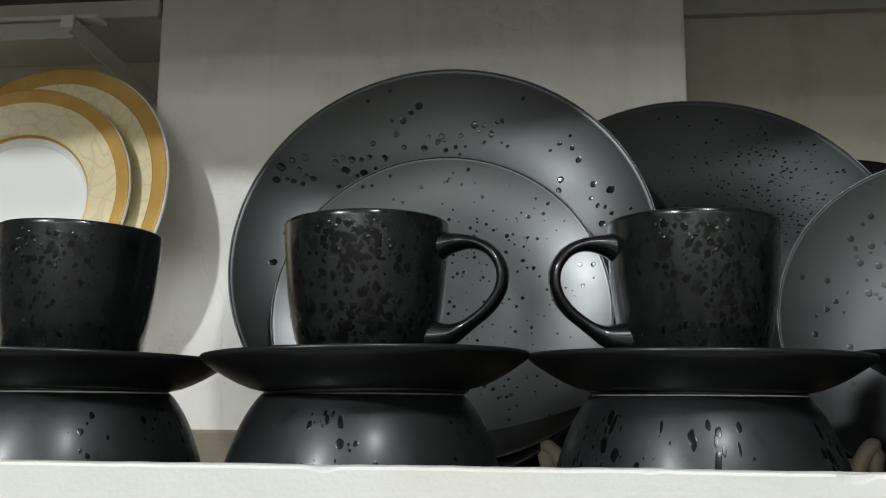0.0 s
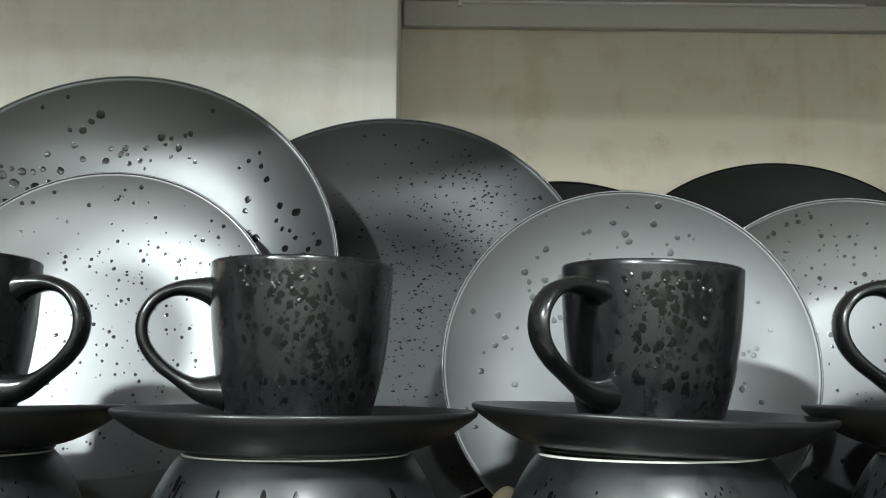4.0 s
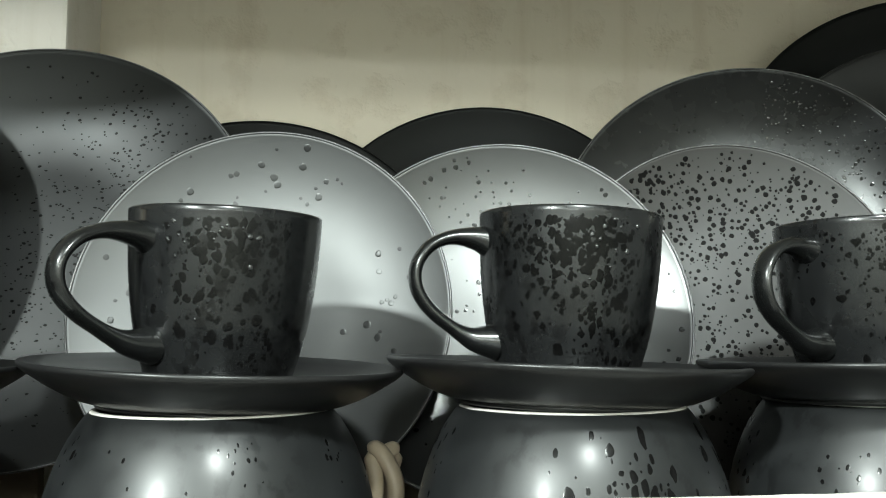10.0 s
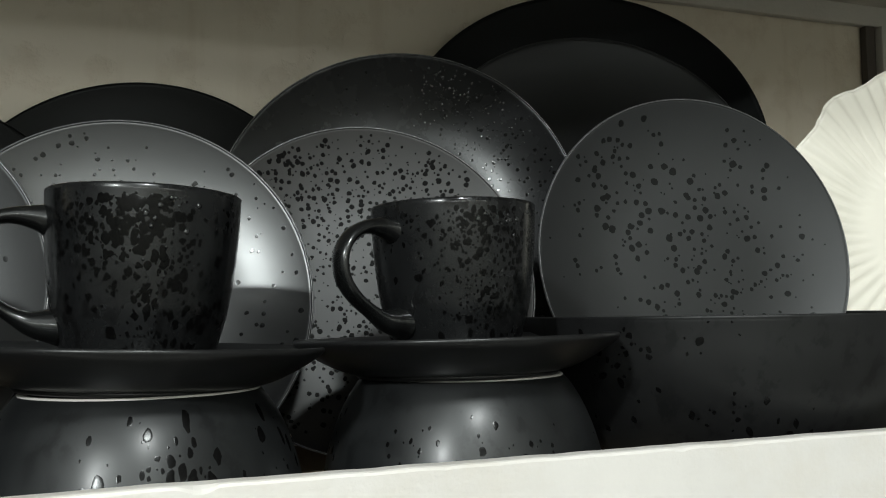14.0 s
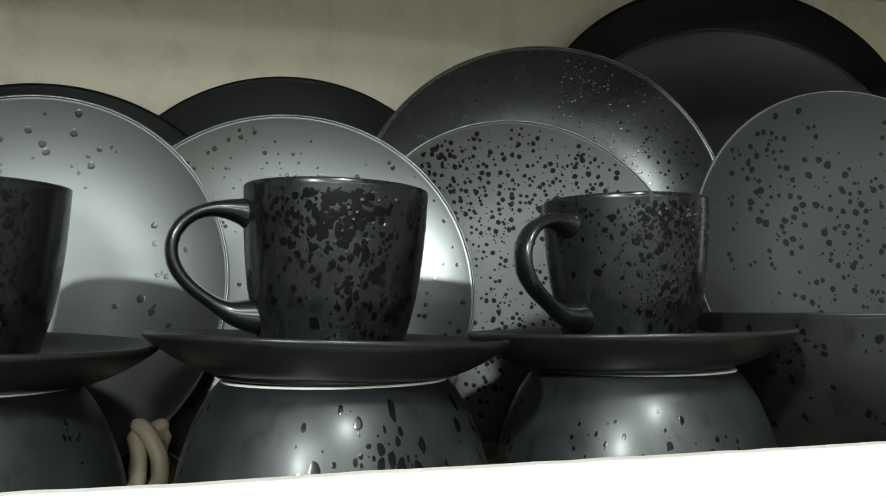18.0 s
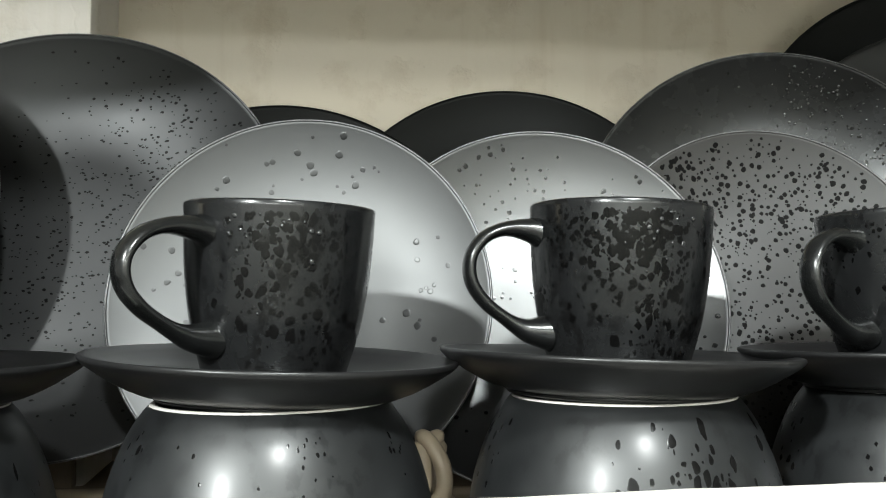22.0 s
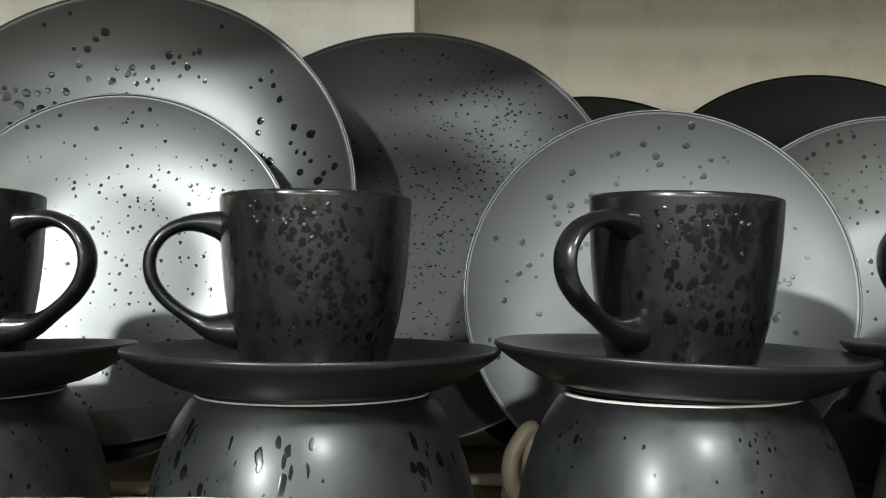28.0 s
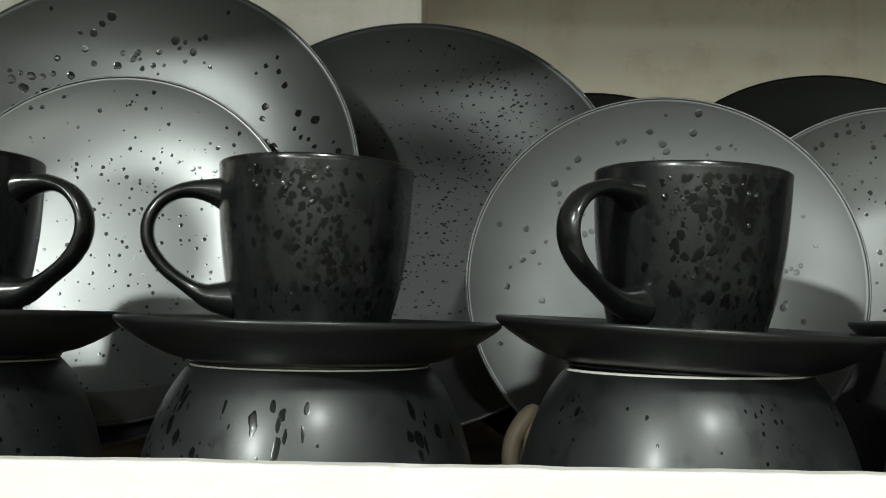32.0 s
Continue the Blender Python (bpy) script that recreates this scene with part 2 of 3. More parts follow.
def dense(points, per=6):
    """A smooth curve (Catmull-Rom) through a few profile points."""
    p = [Vector(q) for q in points]
    p = [2 * p[0] - p[1]] + p + [2 * p[-1] - p[-2]]
    out = []
    for a, b, c, d in zip(p, p[1:], p[2:], p[3:]):
        for k in range(per):
            t = k / per
            out.append(0.5 * (2 * b + (c - a) * t + (2 * a - 5 * b + 4 * c - d) * t * t + (3 * b - a - 3 * c + d) * t**3))
    return out + [p[-2]]


def lathe(profile, seg=96, closed=False, wave=None):
    """Turns a profile of (radius, height) round z. wave(angle, radius): a factor on the radius and a lift."""
    bm = bmesh.new()
    rings = []
    for r, z in profile:
        if r < 1e-5:
            rings.append([bm.verts.new((0, 0, z))])
            continue
        ring = []
        for k in range(seg):
            a = 2 * math.pi * k / seg
            f, lift = wave(a, r) if wave else (1.0, 0.0)
            ring.append(bm.verts.new((r * f * math.cos(a), r * f * math.sin(a), z + lift)))
        rings.append(ring)
    pairs = list(zip(rings, rings[1:])) + ([(rings[-1], rings[0])] if closed else [])
    for one, two in pairs:
        for k in range(seg):
            m = (k + 1) % seg
            if len(one) == 1 and len(two) > 1:
                bm.faces.new((one[0], two[k], two[m]))
            elif len(two) == 1 and len(one) > 1:
                bm.faces.new((one[k], one[m], two[0]))
            elif len(one) > 1:
                bm.faces.new((one[k], one[m], two[m], two[k]))
    return bm


def tube(path, width, depth, seg=14, flare=None, side=None, thin=1.0):
    """A bar of oval section along a path; flare(t): a factor on its size, and thin how much of that goes to the width."""
    bm = bmesh.new()
    rings = []
    count = len(path)
    for k, p in enumerate(path):
        ahead = (path[min(k + 1, count - 1)] - path[max(k - 1, 0)]).normalized()
        across = (side or Vector((0, 1, 0))).normalized()
        out = ahead.cross(across).normalized()
        f = flare(k / (count - 1)) if flare else 1.0
        rings.append([bm.verts.new(p + across * (width * (1 + (f - 1) * thin) * math.cos(a)) + out * (depth * f * math.sin(a))) for a in (2 * math.pi * j / seg for j in range(seg))])
    for one, two in zip(rings, rings[1:]):
        for j in range(seg):
            m = (j + 1) % seg
            bm.faces.new((one[j], one[m], two[m], two[j]))
    bm.faces.new(rings[0][::-1])
    bm.faces.new(rings[-1])
    return bm


def box(x0, x1, y0, y1, z0, z1, bevel=0.002, cuts=0, rough=0.0, seed=1):
    bm = bmesh.new()
    bmesh.ops.create_cube(bm, size=1)
    for v in bm.verts:
        v.co = Vector(((x0 + x1) / 2 + v.co.x * (x1 - x0), (y0 + y1) / 2 + v.co.y * (y1 - y0), (z0 + z1) / 2 + v.co.z * (z1 - z0)))
    if bevel:
        bmesh.ops.bevel(bm, geom=list(bm.edges), offset=bevel, segments=2, affect="EDGES", profile=0.6)
    if cuts:
        for k in range(1, cuts):
            x = x0 + (x1 - x0) * k / cuts
            bmesh.ops.bisect_plane(bm, geom=list(bm.verts) + list(bm.edges) + list(bm.faces), plane_co=(x, 0, 0), plane_no=(1, 0, 0))
        for v in bm.verts:
            wobble = noise.noise_vector(Vector((v.co.x * 30 + seed, v.co.y * 60, v.co.z * 60)))
            v.co += Vector((0, wobble.y, wobble.z)) * rough
    return bm


def setting(name, bm, material, label, category):
    return tagged(finish(bm, name, material, smooth=False), label, category, kind="structure")


def empty(name, m, label, category, group=""):
    ob = new(name)
    ob.matrix_world = m
    return tagged(ob, label, category, group)


def rail_mesh(x0, x1, y0, y1, z0, z1):
    """A painted board on edge, its top arris wavy and chipped."""
    bm = bmesh.new()
    rings = []
    b = 0.0016
    steps = int((x1 - x0) / 0.003)
    for k in range(steps + 1):
        x = x0 + (x1 - x0) * k / steps
        wave = 0.0006 * noise.noise(Vector((x * 14, 0, 3))) + 0.0004 * noise.noise(Vector((x * 60, 0, 7)))
        chip = 0.0022 * max(0.0, noise.noise(Vector((x * 38, 5, 1))) - 0.38) / 0.3 + 0.0011 * max(0.0, noise.noise(Vector((x * 120, 9, 4))) - 0.35)
        run = 0.0012 * max(0.0, noise.noise(Vector((x * 25, 2, 11))) - 0.3)
        low = min(chip, 0.0022)
        spots = ((y0, z0), (y0, z1 - 0.03), (y0 - run, z1 - 0.012), (y0 - run * 0.6, z1 - b - low * 1.2 + wave), (y0 + b * 0.3 + low * 0.5, z1 - b * 0.3 - low + wave), (y0 + b + low, z1 - low * 0.4 + wave), (y1 - b, z1 + wave), (y1 - b * 0.3, z1 - b * 0.3 + wave), (y1, z1 - b + wave), (y1, z0))
        rings.append([bm.verts.new((x, y, z)) for y, z in spots])
    for one, two in zip(rings, rings[1:]):
        for j in range(len(one)):
            m = (j + 1) % len(one)
            bm.faces.new((one[j], one[m], two[m], two[j]))
    bm.faces.new(rings[0])
    bm.faces.new(rings[-1][::-1])
    return bm


# ---- the structure ----
DECK, RAIL_TOP = 1.272, 1.318
PILLAR_Y, WALL_Y = 0.70, 0.80
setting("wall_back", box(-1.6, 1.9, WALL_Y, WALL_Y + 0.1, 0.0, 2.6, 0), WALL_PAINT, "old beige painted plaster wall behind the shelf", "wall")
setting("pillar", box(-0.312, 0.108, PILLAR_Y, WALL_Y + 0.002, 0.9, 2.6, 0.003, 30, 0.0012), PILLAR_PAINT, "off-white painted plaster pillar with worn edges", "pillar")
setting("shelf_deck", box(-1.3, 1.6, 0.399, WALL_Y - 0.001, DECK - 0.018, DECK, 0.001), DECK_WOOD, "bare light brown wooden shelf board", "shelf")
setting("shelf_rail", rail_mesh(-1.3, 1.6, 0.388, 0.398, 1.20, RAIL_TOP), RAIL_PAINT, "chipped white painted wooden shelf rail", "rail")
setting("back_batten", box(-0.9, 0.104, 0.684, PILLAR_Y - 0.001, DECK, 1.323, 0.002), DECK_WOOD, "brown wooden batten along the back of the shelf", "batten")
# unseen lip, added so the upper shelf's shadow edge falls at this height
setting("shelf_above_lip", box(-1.25, 1.6, 0.382, 0.40, 1.668, 1.74, 0.002), TRIM_PAINT, "unseen lip added to set the upper shelf's shadow edge", "trim")
setting("shelf_above", box(-1.25, 1.6, 0.401, WALL_Y - 0.001, 1.70, 1.722, 0.002), TRIM_PAINT, "painted wooden shelf board above", "shelf")
for name, spot, paint_mat, label in (("trim_frame", (0.0, 1.4, 0.790, WALL_Y - 0.001, 0.0, 0.040, 0.0015, 40, 0.0006), TRIM_PAINT, "grey painted frame strip under the upper shelf"), ("trim_tab", (0.045, 0.049, 0.7865, 0.7895, 0.0165, 0.0195, 0.0008), RAIL_PAINT, "white end tab of the bead"), ("trim_bead", (0.045, 0.392, 0.7865, 0.7915, 0.0195, 0.0225, 0.001), RAIL_PAINT, "thin white bead along the frame strip")):
    strip = box(*spot)
    bmesh.ops.transform(strip, matrix=Matrix.Translation((0.110, 0, 1.6785)), verts=strip.verts)
    setting(name, strip, paint_mat, label, "trim")
# shade in the gap beside the post, painted as a dark strip
setting("trim_groove", box(1.149, 1.162, 0.790, WALL_Y - 0.001, DECK, 1.678, 0.001), GAP_SHADE, "dark strip painted for the shaded gap beside the post", "trim")
setting("trim_post", box(1.163, 1.20, 0.782, WALL_Y - 0.001, DECK, 1.677, 0.002), TRIM_PAINT, "grey painted upright post on the wall", "post")
setting("side_shelf_rail", box(-0.9, -0.376, 0.680, 0.694, 1.632, 1.6465, 0.0015, 30, 0.0005), TRIM_PAINT, "grey painted front rail of the side shelf", "rail")
setting("side_shelf_lip", box(-0.9, -0.356, 0.677, 0.696, 1.647, 1.6505, 0.001, 30, 0.0006), RAIL_PAINT, "thin white lip along the side shelf", "trim")
setting("side_shelf_board", box(-0.9, -0.3135, 0.697, WALL_Y - 0.001, 1.655, 1.67, 0.001), TRIM_PAINT, "painted board of the side shelf", "shelf")
brace = tube([Vector((-0.378, 0.676, 1.642)), Vector((-0.3750, 0.70, 1.6385)), Vector((-0.3690, 0.75, 1.630)), Vector((-0.362, 0.798, 1.620))], 0.010, 0.0075, 4, side=Vector((1, 0, 0)))
setting("side_shelf_bracket", brace, TRIM_PAINT, "painted metal bracket under the side shelf", "bracket")
# added block, coloured dark for the gap above the side shelf
setting("side_shelf_upright", box(-0.352, -0.3135, 0.765, WALL_Y - 0.001, 1.6705, 1.78, 0.002), GAP_SHADE, "dark block standing for the dark gap above the side shelf", "post")
setting("bracket_cap", box(-0.3835, -0.3725, 0.672, 0.6755, 1.6375, 1.6485, 0.001), RAIL_PAINT, "white painted bracket end", "bracket")
setting("cabinet_front", box(-1.3, 1.6, 0.405, 0.425, 0.0, DECK - 0.02, 0.002), TRIM_PAINT, "plain painted cabinet front below the shelf", "cabinet")
# unseen room added all round; only the south wall is bright, for bounce
setting("floor", box(-4, 4, -6, 1, -0.1, 0.0, 0), FLOOR_PAINT, "plain unseen grey shop floor", "floor")
setting("ceiling", box(-4, 4, -6, 1, 2.9, 3.0, 0), ROOM_PAINT, "plain unseen grey shop ceiling", "ceiling")
setting("wall_west", box(-4.1, -4, -6, 1, 0, 2.9, 0), ROOM_PAINT, "plain unseen shop wall", "wall")
setting("wall_east", box(4, 4.1, -6, 1, 0, 2.9, 0), ROOM_PAINT, "plain unseen shop wall", "wall")
setting("wall_south", box(-4, 4, -6.1, -6, 0, 2.9, 0), BOUNCE_PAINT, "plain unseen shop wall", "wall")


# ---- glaze drops ----
def drop_part(place, spots, material, parent, label, proud=0.05, ragged=0.1, seed=0):
    """Low domes of glaze lying on a surface. place(u, v): a point and its normal; spots: (u, v, radius, stretch, turn)."""
    rng = random.Random(seed)
    verts, faces = [], []
    for u, v, r, stretch, turn in spots:
        seg = 7 if r < 0.0009 else 12
        lift = proud * r * rng.choice((0.5, 0.7, 1.0, 1.0, 1.3, 1.8))
        rings = ((1.0, -0.000003), (0.75, 0.000006 + 0.8 * lift)) if r < 0.0009 else ((1.0, -0.000003), (0.9, 0.000006 + 0.55 * lift), (0.55, 0.000006 + 0.9 * lift))
        swell = [(rng.uniform(-1, 1) * ragged, rng.uniform(0, 6.3), k) for k in (2, 3, 4)]
        c, s = math.cos(turn), math.sin(turn)
        first = len(verts)
        for f, h in rings:
            for j in range(seg):
                a = 2 * math.pi * j / seg
                q = r * f * (1 + sum(w * math.sin(k * a + p) for w, p, k in swell))
                x, y = q * math.cos(a) / math.sqrt(stretch), q * math.sin(a) * math.sqrt(stretch)
                p, n = place(u + c * x - s * y, v + s * x + c * y)
                verts.append(p + n * h)
        p, n = place(u, v)
        verts.append(p + n * (0.000006 + lift))
        for k in range(len(rings) - 1):
            for j in range(seg):
                m = (j + 1) % seg
                faces.append((first + k * seg + j, first + k * seg + m, first + (k + 1) * seg + m, first + (k + 1) * seg + j))
        last = first + (len(rings) - 1) * seg
        faces += [(last + j, last + (j + 1) % seg, first + len(rings) * seg) for j in range(seg)]
    mesh = bpy.data.meshes.new("glaze_speckle")
    mesh.from_pydata(verts, [], faces)
    mesh.polygons.foreach_set("use_smooth", [True] * len(faces))
    mesh.materials.append(material)
    ob = new("glaze_speckle", mesh)
    ob.parent = parent
    return tagged(ob, label, kind="stuff")


def fallen(zones, fits, seed, stretch=(0.9, 1.15), lean=3.2, merge=0.25):
    """Drops that fell in clusters (u, v, spread, count, smallest, largest); fits(u, v, r) keeps them on the thing."""
    rng = random.Random(seed)
    spots = []
    for u, v, wide, count, low, high in zones:
        for _ in range(count):
            for _ in range(8):
                r = low + (high - low) * rng.random() ** 1.25
                a, b = rng.gauss(u, wide), rng.gauss(v, wide)
                clear = all((a - p[0]) ** 2 + (b - p[1]) ** 2 > (1.05 * (r + p[2])) ** 2 for p in spots)
                if fits(a, b, r) and (clear or rng.random() < merge):
                    spots.append((a, b, r, rng.uniform(*stretch), rng.uniform(-lean, lean)))
                    break
    return spots


SEG = 128


def facet(a):
    """How far a lathed wall of SEG flats lies inside its circle at the angle a."""
    step = 2 * math.pi / SEG
    return math.cos(step / 2) / math.cos(a % step - step / 2)


def on_round(profile):
    """A surface turned round z: u runs round it in metres at the front's width, v is the height; u = 0 faces the shop."""
    heights, radii = [q[1] for q in profile], [q[0] for q in profile]
    if heights[0] > heights[-1]:
        heights, radii = heights[::-1], radii[::-1]
    wide = max(radii)

    def place(u, v):
        slope = (np.interp(v + 0.001, heights, radii) - np.interp(v - 0.001, heights, radii)) / 0.002
        a = u / wide - math.pi / 2
        r = np.interp(v, heights, radii) * facet(a)
        return Vector((r * math.cos(a), r * math.sin(a), v)), Vector((math.cos(a), math.sin(a), -slope)).normalized()

    return place, math.pi * wide


# ---- tableware ----
BOWL_DROPS = "glossy black streaks and drops of glaze"


def bowl_thing(m, seed, count, streak, large, label, group="upturned bowls"):
    thing = empty("soup_bowl", m, label, "bowl", group)
    h = 1.3483 - DECK
    outer = dense([(0.0513, h - 0.0008), (0.0542, h - 0.0042), (0.0592, h - 0.0120), (0.0640, h - 0.0225), (0.0684, h - 0.0360), (0.0715, h - 0.0520), (0.0732, 0.012), (0.0738, 0.0008)])
    inner = dense([(0.0722, 0.0), (0.0705, 0.004), (0.0685, 0.026), (0.0630, 0.045), (0.052, 0.062), (0.040, 0.068), (0.0, 0.070)])
    top = [Vector((0.0, h - 0.004)), Vector((0.046, h - 0.004)), Vector((0.0475, h - 0.0016))]
    part("bowl_body", lathe(top + outer + inner, SEG), BOWL_GLAZE, thing)
    ring = [(0.0478, h - 0.003), (0.0478, h - 0.0005), (0.0485, h), (0.0504, h), (0.0509, h - 0.0004), (0.0510, h - 0.003)]
    part("foot_ring", lathe(ring, closed=True), WHITE_CLAY, thing, "unglazed white foot ring")
    place, half = on_round(outer)
    rng = random.Random(seed)
    zones = [(rng.uniform(-half, half), rng.uniform(0.014, 0.066), rng.uniform(0.006, 0.016), rng.randint(6, 14), 0.0004, large * rng.choice((0.5, 0.7, 1.0))) for _ in range(count)]
    spots = fallen(zones, lambda u, v, r: 0.004 < v < h - 0.008 and abs(u) < half, seed, (0.9, streak), 0.3)
    drop_part(place, spots, DROP_DARK, thing, BOWL_DROPS, 0.012, 0.12, seed)
    return thing


def saucer_thing(m, label, group="saucers"):
    under = [(0.0, -0.0120), (0.0500, -0.0135), (0.0520, -0.0158), (0.0580, -0.0143), (0.0640, -0.0118), (0.0700, -0.0086), (0.0755, -0.0051)]
    edge = [(0.0795, -0.0024), (0.0815, -0.0006), (0.0821, 0.0006), (0.0816, 0.0018), (0.0802, 0.0019)]
    upper = [(0.074, -0.0008), (0.062, -0.0052), (0.048, -0.0082), (0.036, -0.0093), (0.0305, -0.0100), (0.0, -0.0100)]
    thing = empty("saucer", m, label, "saucer", group)
    part("saucer_body", lathe([Vector(q) for q in under] + dense(edge, 3) + dense(upper, 4)), SAUCER_GLAZE, thing)
    foot = [(0.0462, -0.0128), (0.0472, -0.0172), (0.0478, -0.0178), (0.0500, -0.0178), (0.0507, -0.0172), (0.0513, -0.0160)]
    part("foot_ring", lathe(foot, closed=True), SAUCER_GLAZE, thing)
    return thing


def cup_thing(m, turn, tall, reach, seed, count, blot, ink, label, group="coffee cups"):
    """A cup on its foot; turn: the way of its handle, degrees from +x; count: how many clusters of drops fell on it; blot: their size; ink: their glaze."""
    thing = empty("coffee_cup", m, label, "cup", group)
    outer = dense([(0.0275, 0.0), (0.0305, 0.0010), (0.0332, 0.010), (0.0374, 0.026), (0.0402, 0.045), (0.0415, 0.062), (0.0421, 0.0765)])
    lip = dense([(0.0422, 0.0785), (0.0414, 0.0793), (0.0404, 0.0786)], 3)
    inner = dense([(0.0398, 0.074), (0.038, 0.045), (0.035, 0.026), (0.029, 0.010), (0.020, 0.0055), (0.0, 0.005)])
    wall = [Vector((0.0, 0.002)), Vector((0.026, 0.002)), Vector((0.027, 0.0))] + outer + lip + inner
    part("cup_body", lathe([Vector((q[0], q[1] * tall)) for q in wall], SEG), CUP_GLAZE, thing)
    path = [Vector((r + reach * max(0.0, r - 0.042), 0, z * tall)) for r, z in dense([(0.0340, 0.0640), (0.0440, 0.0664), (0.0550, 0.0664), (0.0638, 0.0624), (0.0692, 0.0550), (0.0704, 0.0470), (0.0682, 0.0394), (0.0626, 0.0322), (0.0552, 0.0264), (0.0490, 0.0226), (0.0430, 0.0204), (0.0330, 0.0196)], 7)]
    grip = tube(path, 0.0057, 0.0030, 20, lambda t: 1.0 + 2.3 * (max(0.0, 0.24 - t) / 0.24) ** 2.0 + 1.9 * (max(0.0, t - 0.70) / 0.30) ** 1.8, thin=0.4)
    bmesh.ops.rotate(grip, verts=grip.verts, cent=(0, 0, 0), matrix=Matrix.Rotation(radians(turn), 3, "Z"))
    part("handle", grip, HANDLE_GLAZE, thing)
    place, half = on_round([(q[0], q[1] * tall) for q in outer[6:]])
    rng = random.Random(seed)
    zones = [(rng.gauss(-0.002, 0.003), 0.066, 0.010, 5 * count, 0.0004, 0.0028 * blot), (rng.gauss(0.0, 0.004), 0.046, 0.015, 3 * count, 0.0004, 0.0023 * blot), (rng.gauss(0.0, 0.012), 0.026, 0.014, 2 * count, 0.0005, 0.0030 * blot)]
    zones += [(rng.uniform(-half, half), rng.uniform(0.008, 0.072), rng.uniform(0.005, 0.012), rng.randint(18, 46), 0.0004, blot * rng.choice((0.0011, 0.0016, 0.0023))) for _ in range(count)]
    spots = fallen(zones, lambda u, v, r: 0.003 < v < 0.0755 * tall - r and abs(u) < half, seed, (0.9, 1.7), 0.8, 0.42)
    drop_part(place, spots, ink, thing, "glossy black drops of glaze", 0.008, 0.2, seed)
    wet = fallen([(rng.uniform(-0.02, 0.02), rng.uniform(0.066, 0.073), 0.006, 4, 0.0005, 0.0013) for _ in range(4)] + [(0.0, 0.05, 0.02, 4, 0.0004, 0.0009)], lambda u, v, r: 0.003 < v < 0.0755 * tall - r, seed, (0.9, 1.5), 0.5)
    drop_part(place, wet, DROP_BEAD, thing, "thick shiny drops of glaze near the lip", 0.42, 0.12, seed)
    return thing


def plate_front(u, deep):
    """The height of a coupe plate's front at u of its radius."""
    return -deep + deep * max(0.0, (u - 0.42) / 0.58) ** 2


FRONT = [0.0, 0.2] + [0.4 + 0.025 * k for k in range(24)]


def plate_mesh(radius, deep, thick=0.0042):
    """A coupe plate: its rim lies in z = 0 and opens to +z."""
    r = radius
    front = [(u * r, plate_front(u, deep)) for u in FRONT]
    z = plate_front(1 - 0.0015 / r, deep)
    edge = [(r - 0.0017, z - 0.00006), (r - 0.0015, z), (r - 0.0008, z + 0.0006), (r - 0.0001, z + 0.0002), (r, z - 0.0008), (r - 0.0006, z - 0.0018)]
    back = [(u * r, plate_front(u, deep) - thick) for u in (0.96, 0.95, 0.88, 0.8, 0.7)] + [(0.60 * r, -deep - thick * 0.9), (0.585 * r, -deep - thick - 0.003), (0.555 * r, -deep - thick - 0.003), (0.54 * r, -deep - thick), (0.0, -deep - thick)]
    return lathe([Vector(q) for q in front] + dense(edge, 3) + [Vector(q) for q in back], SEG)


def leaning(x, y, z, tilt, yaw):
    """Turns a lathed thing's +z to face the shop, leaning back."""
    return pose(x, y, z, 90 - tilt, 0, yaw)


def plate_thing(spec, material, deep, name, label, zones=(), glaze=None, proud=0.028, worn=True, smear=None, beads=(), merge=0.25):
    x, y, z, tilt, yaw, radius = spec
    thing = empty(name, leaning(x, y, z, tilt, yaw), label, "plate", "leaning plates")
    part("plate_body", plate_mesh(radius, deep), material, thing)
    if worn:
        z = plate_front(1 - 0.0015 / radius, deep)
        lip = [(radius - 0.0012, z + 0.00022), (radius - 0.0008, z + 0.0007), (radius - 0.0001, z + 0.00028), (radius + 0.0001, z - 0.0004), (radius - 0.0003, z - 0.0006), (radius - 0.0009, z - 0.0001)]
        part("rim", lathe(lip, SEG, closed=True), RIM_GLAZE, thing, "thin pale line where the glaze wore off the rim")

    heights = [plate_front(u, deep) for u in FRONT]

    def place(a, b):
        r = math.hypot(a, b)
        slope = 2 * deep * max(0.0, r / radius - 0.42) / (0.58 * 0.58 * radius)
        k = slope / max(r, 1e-6)
        z = np.interp(r / radius / facet(math.atan2(b, a)), FRONT, heights)
        return Vector((a, b, z)), Vector((-a * k, -b * k, 1)).normalized()

    if zones:
        seed = int(1000 * (x + 1))
        spots = fallen(zones, lambda a, b, r: math.hypot(a, b) < 0.965 * radius - r, seed, smear or (0.9, 1.15), 0.35 if smear else 3.2, merge)
        drop_part(place, spots, glaze, thing, "raised drops of black glaze", proud, 0.09, seed)
    if beads:
        spots = fallen(beads, lambda a, b, r: math.hypot(a, b) < 0.97 * radius - r, 7)
        drop_part(place, spots, DROP_BEAD, thing, "cluster of small shiny beads of glaze", 0.3, 0.06, 7)
    return thing


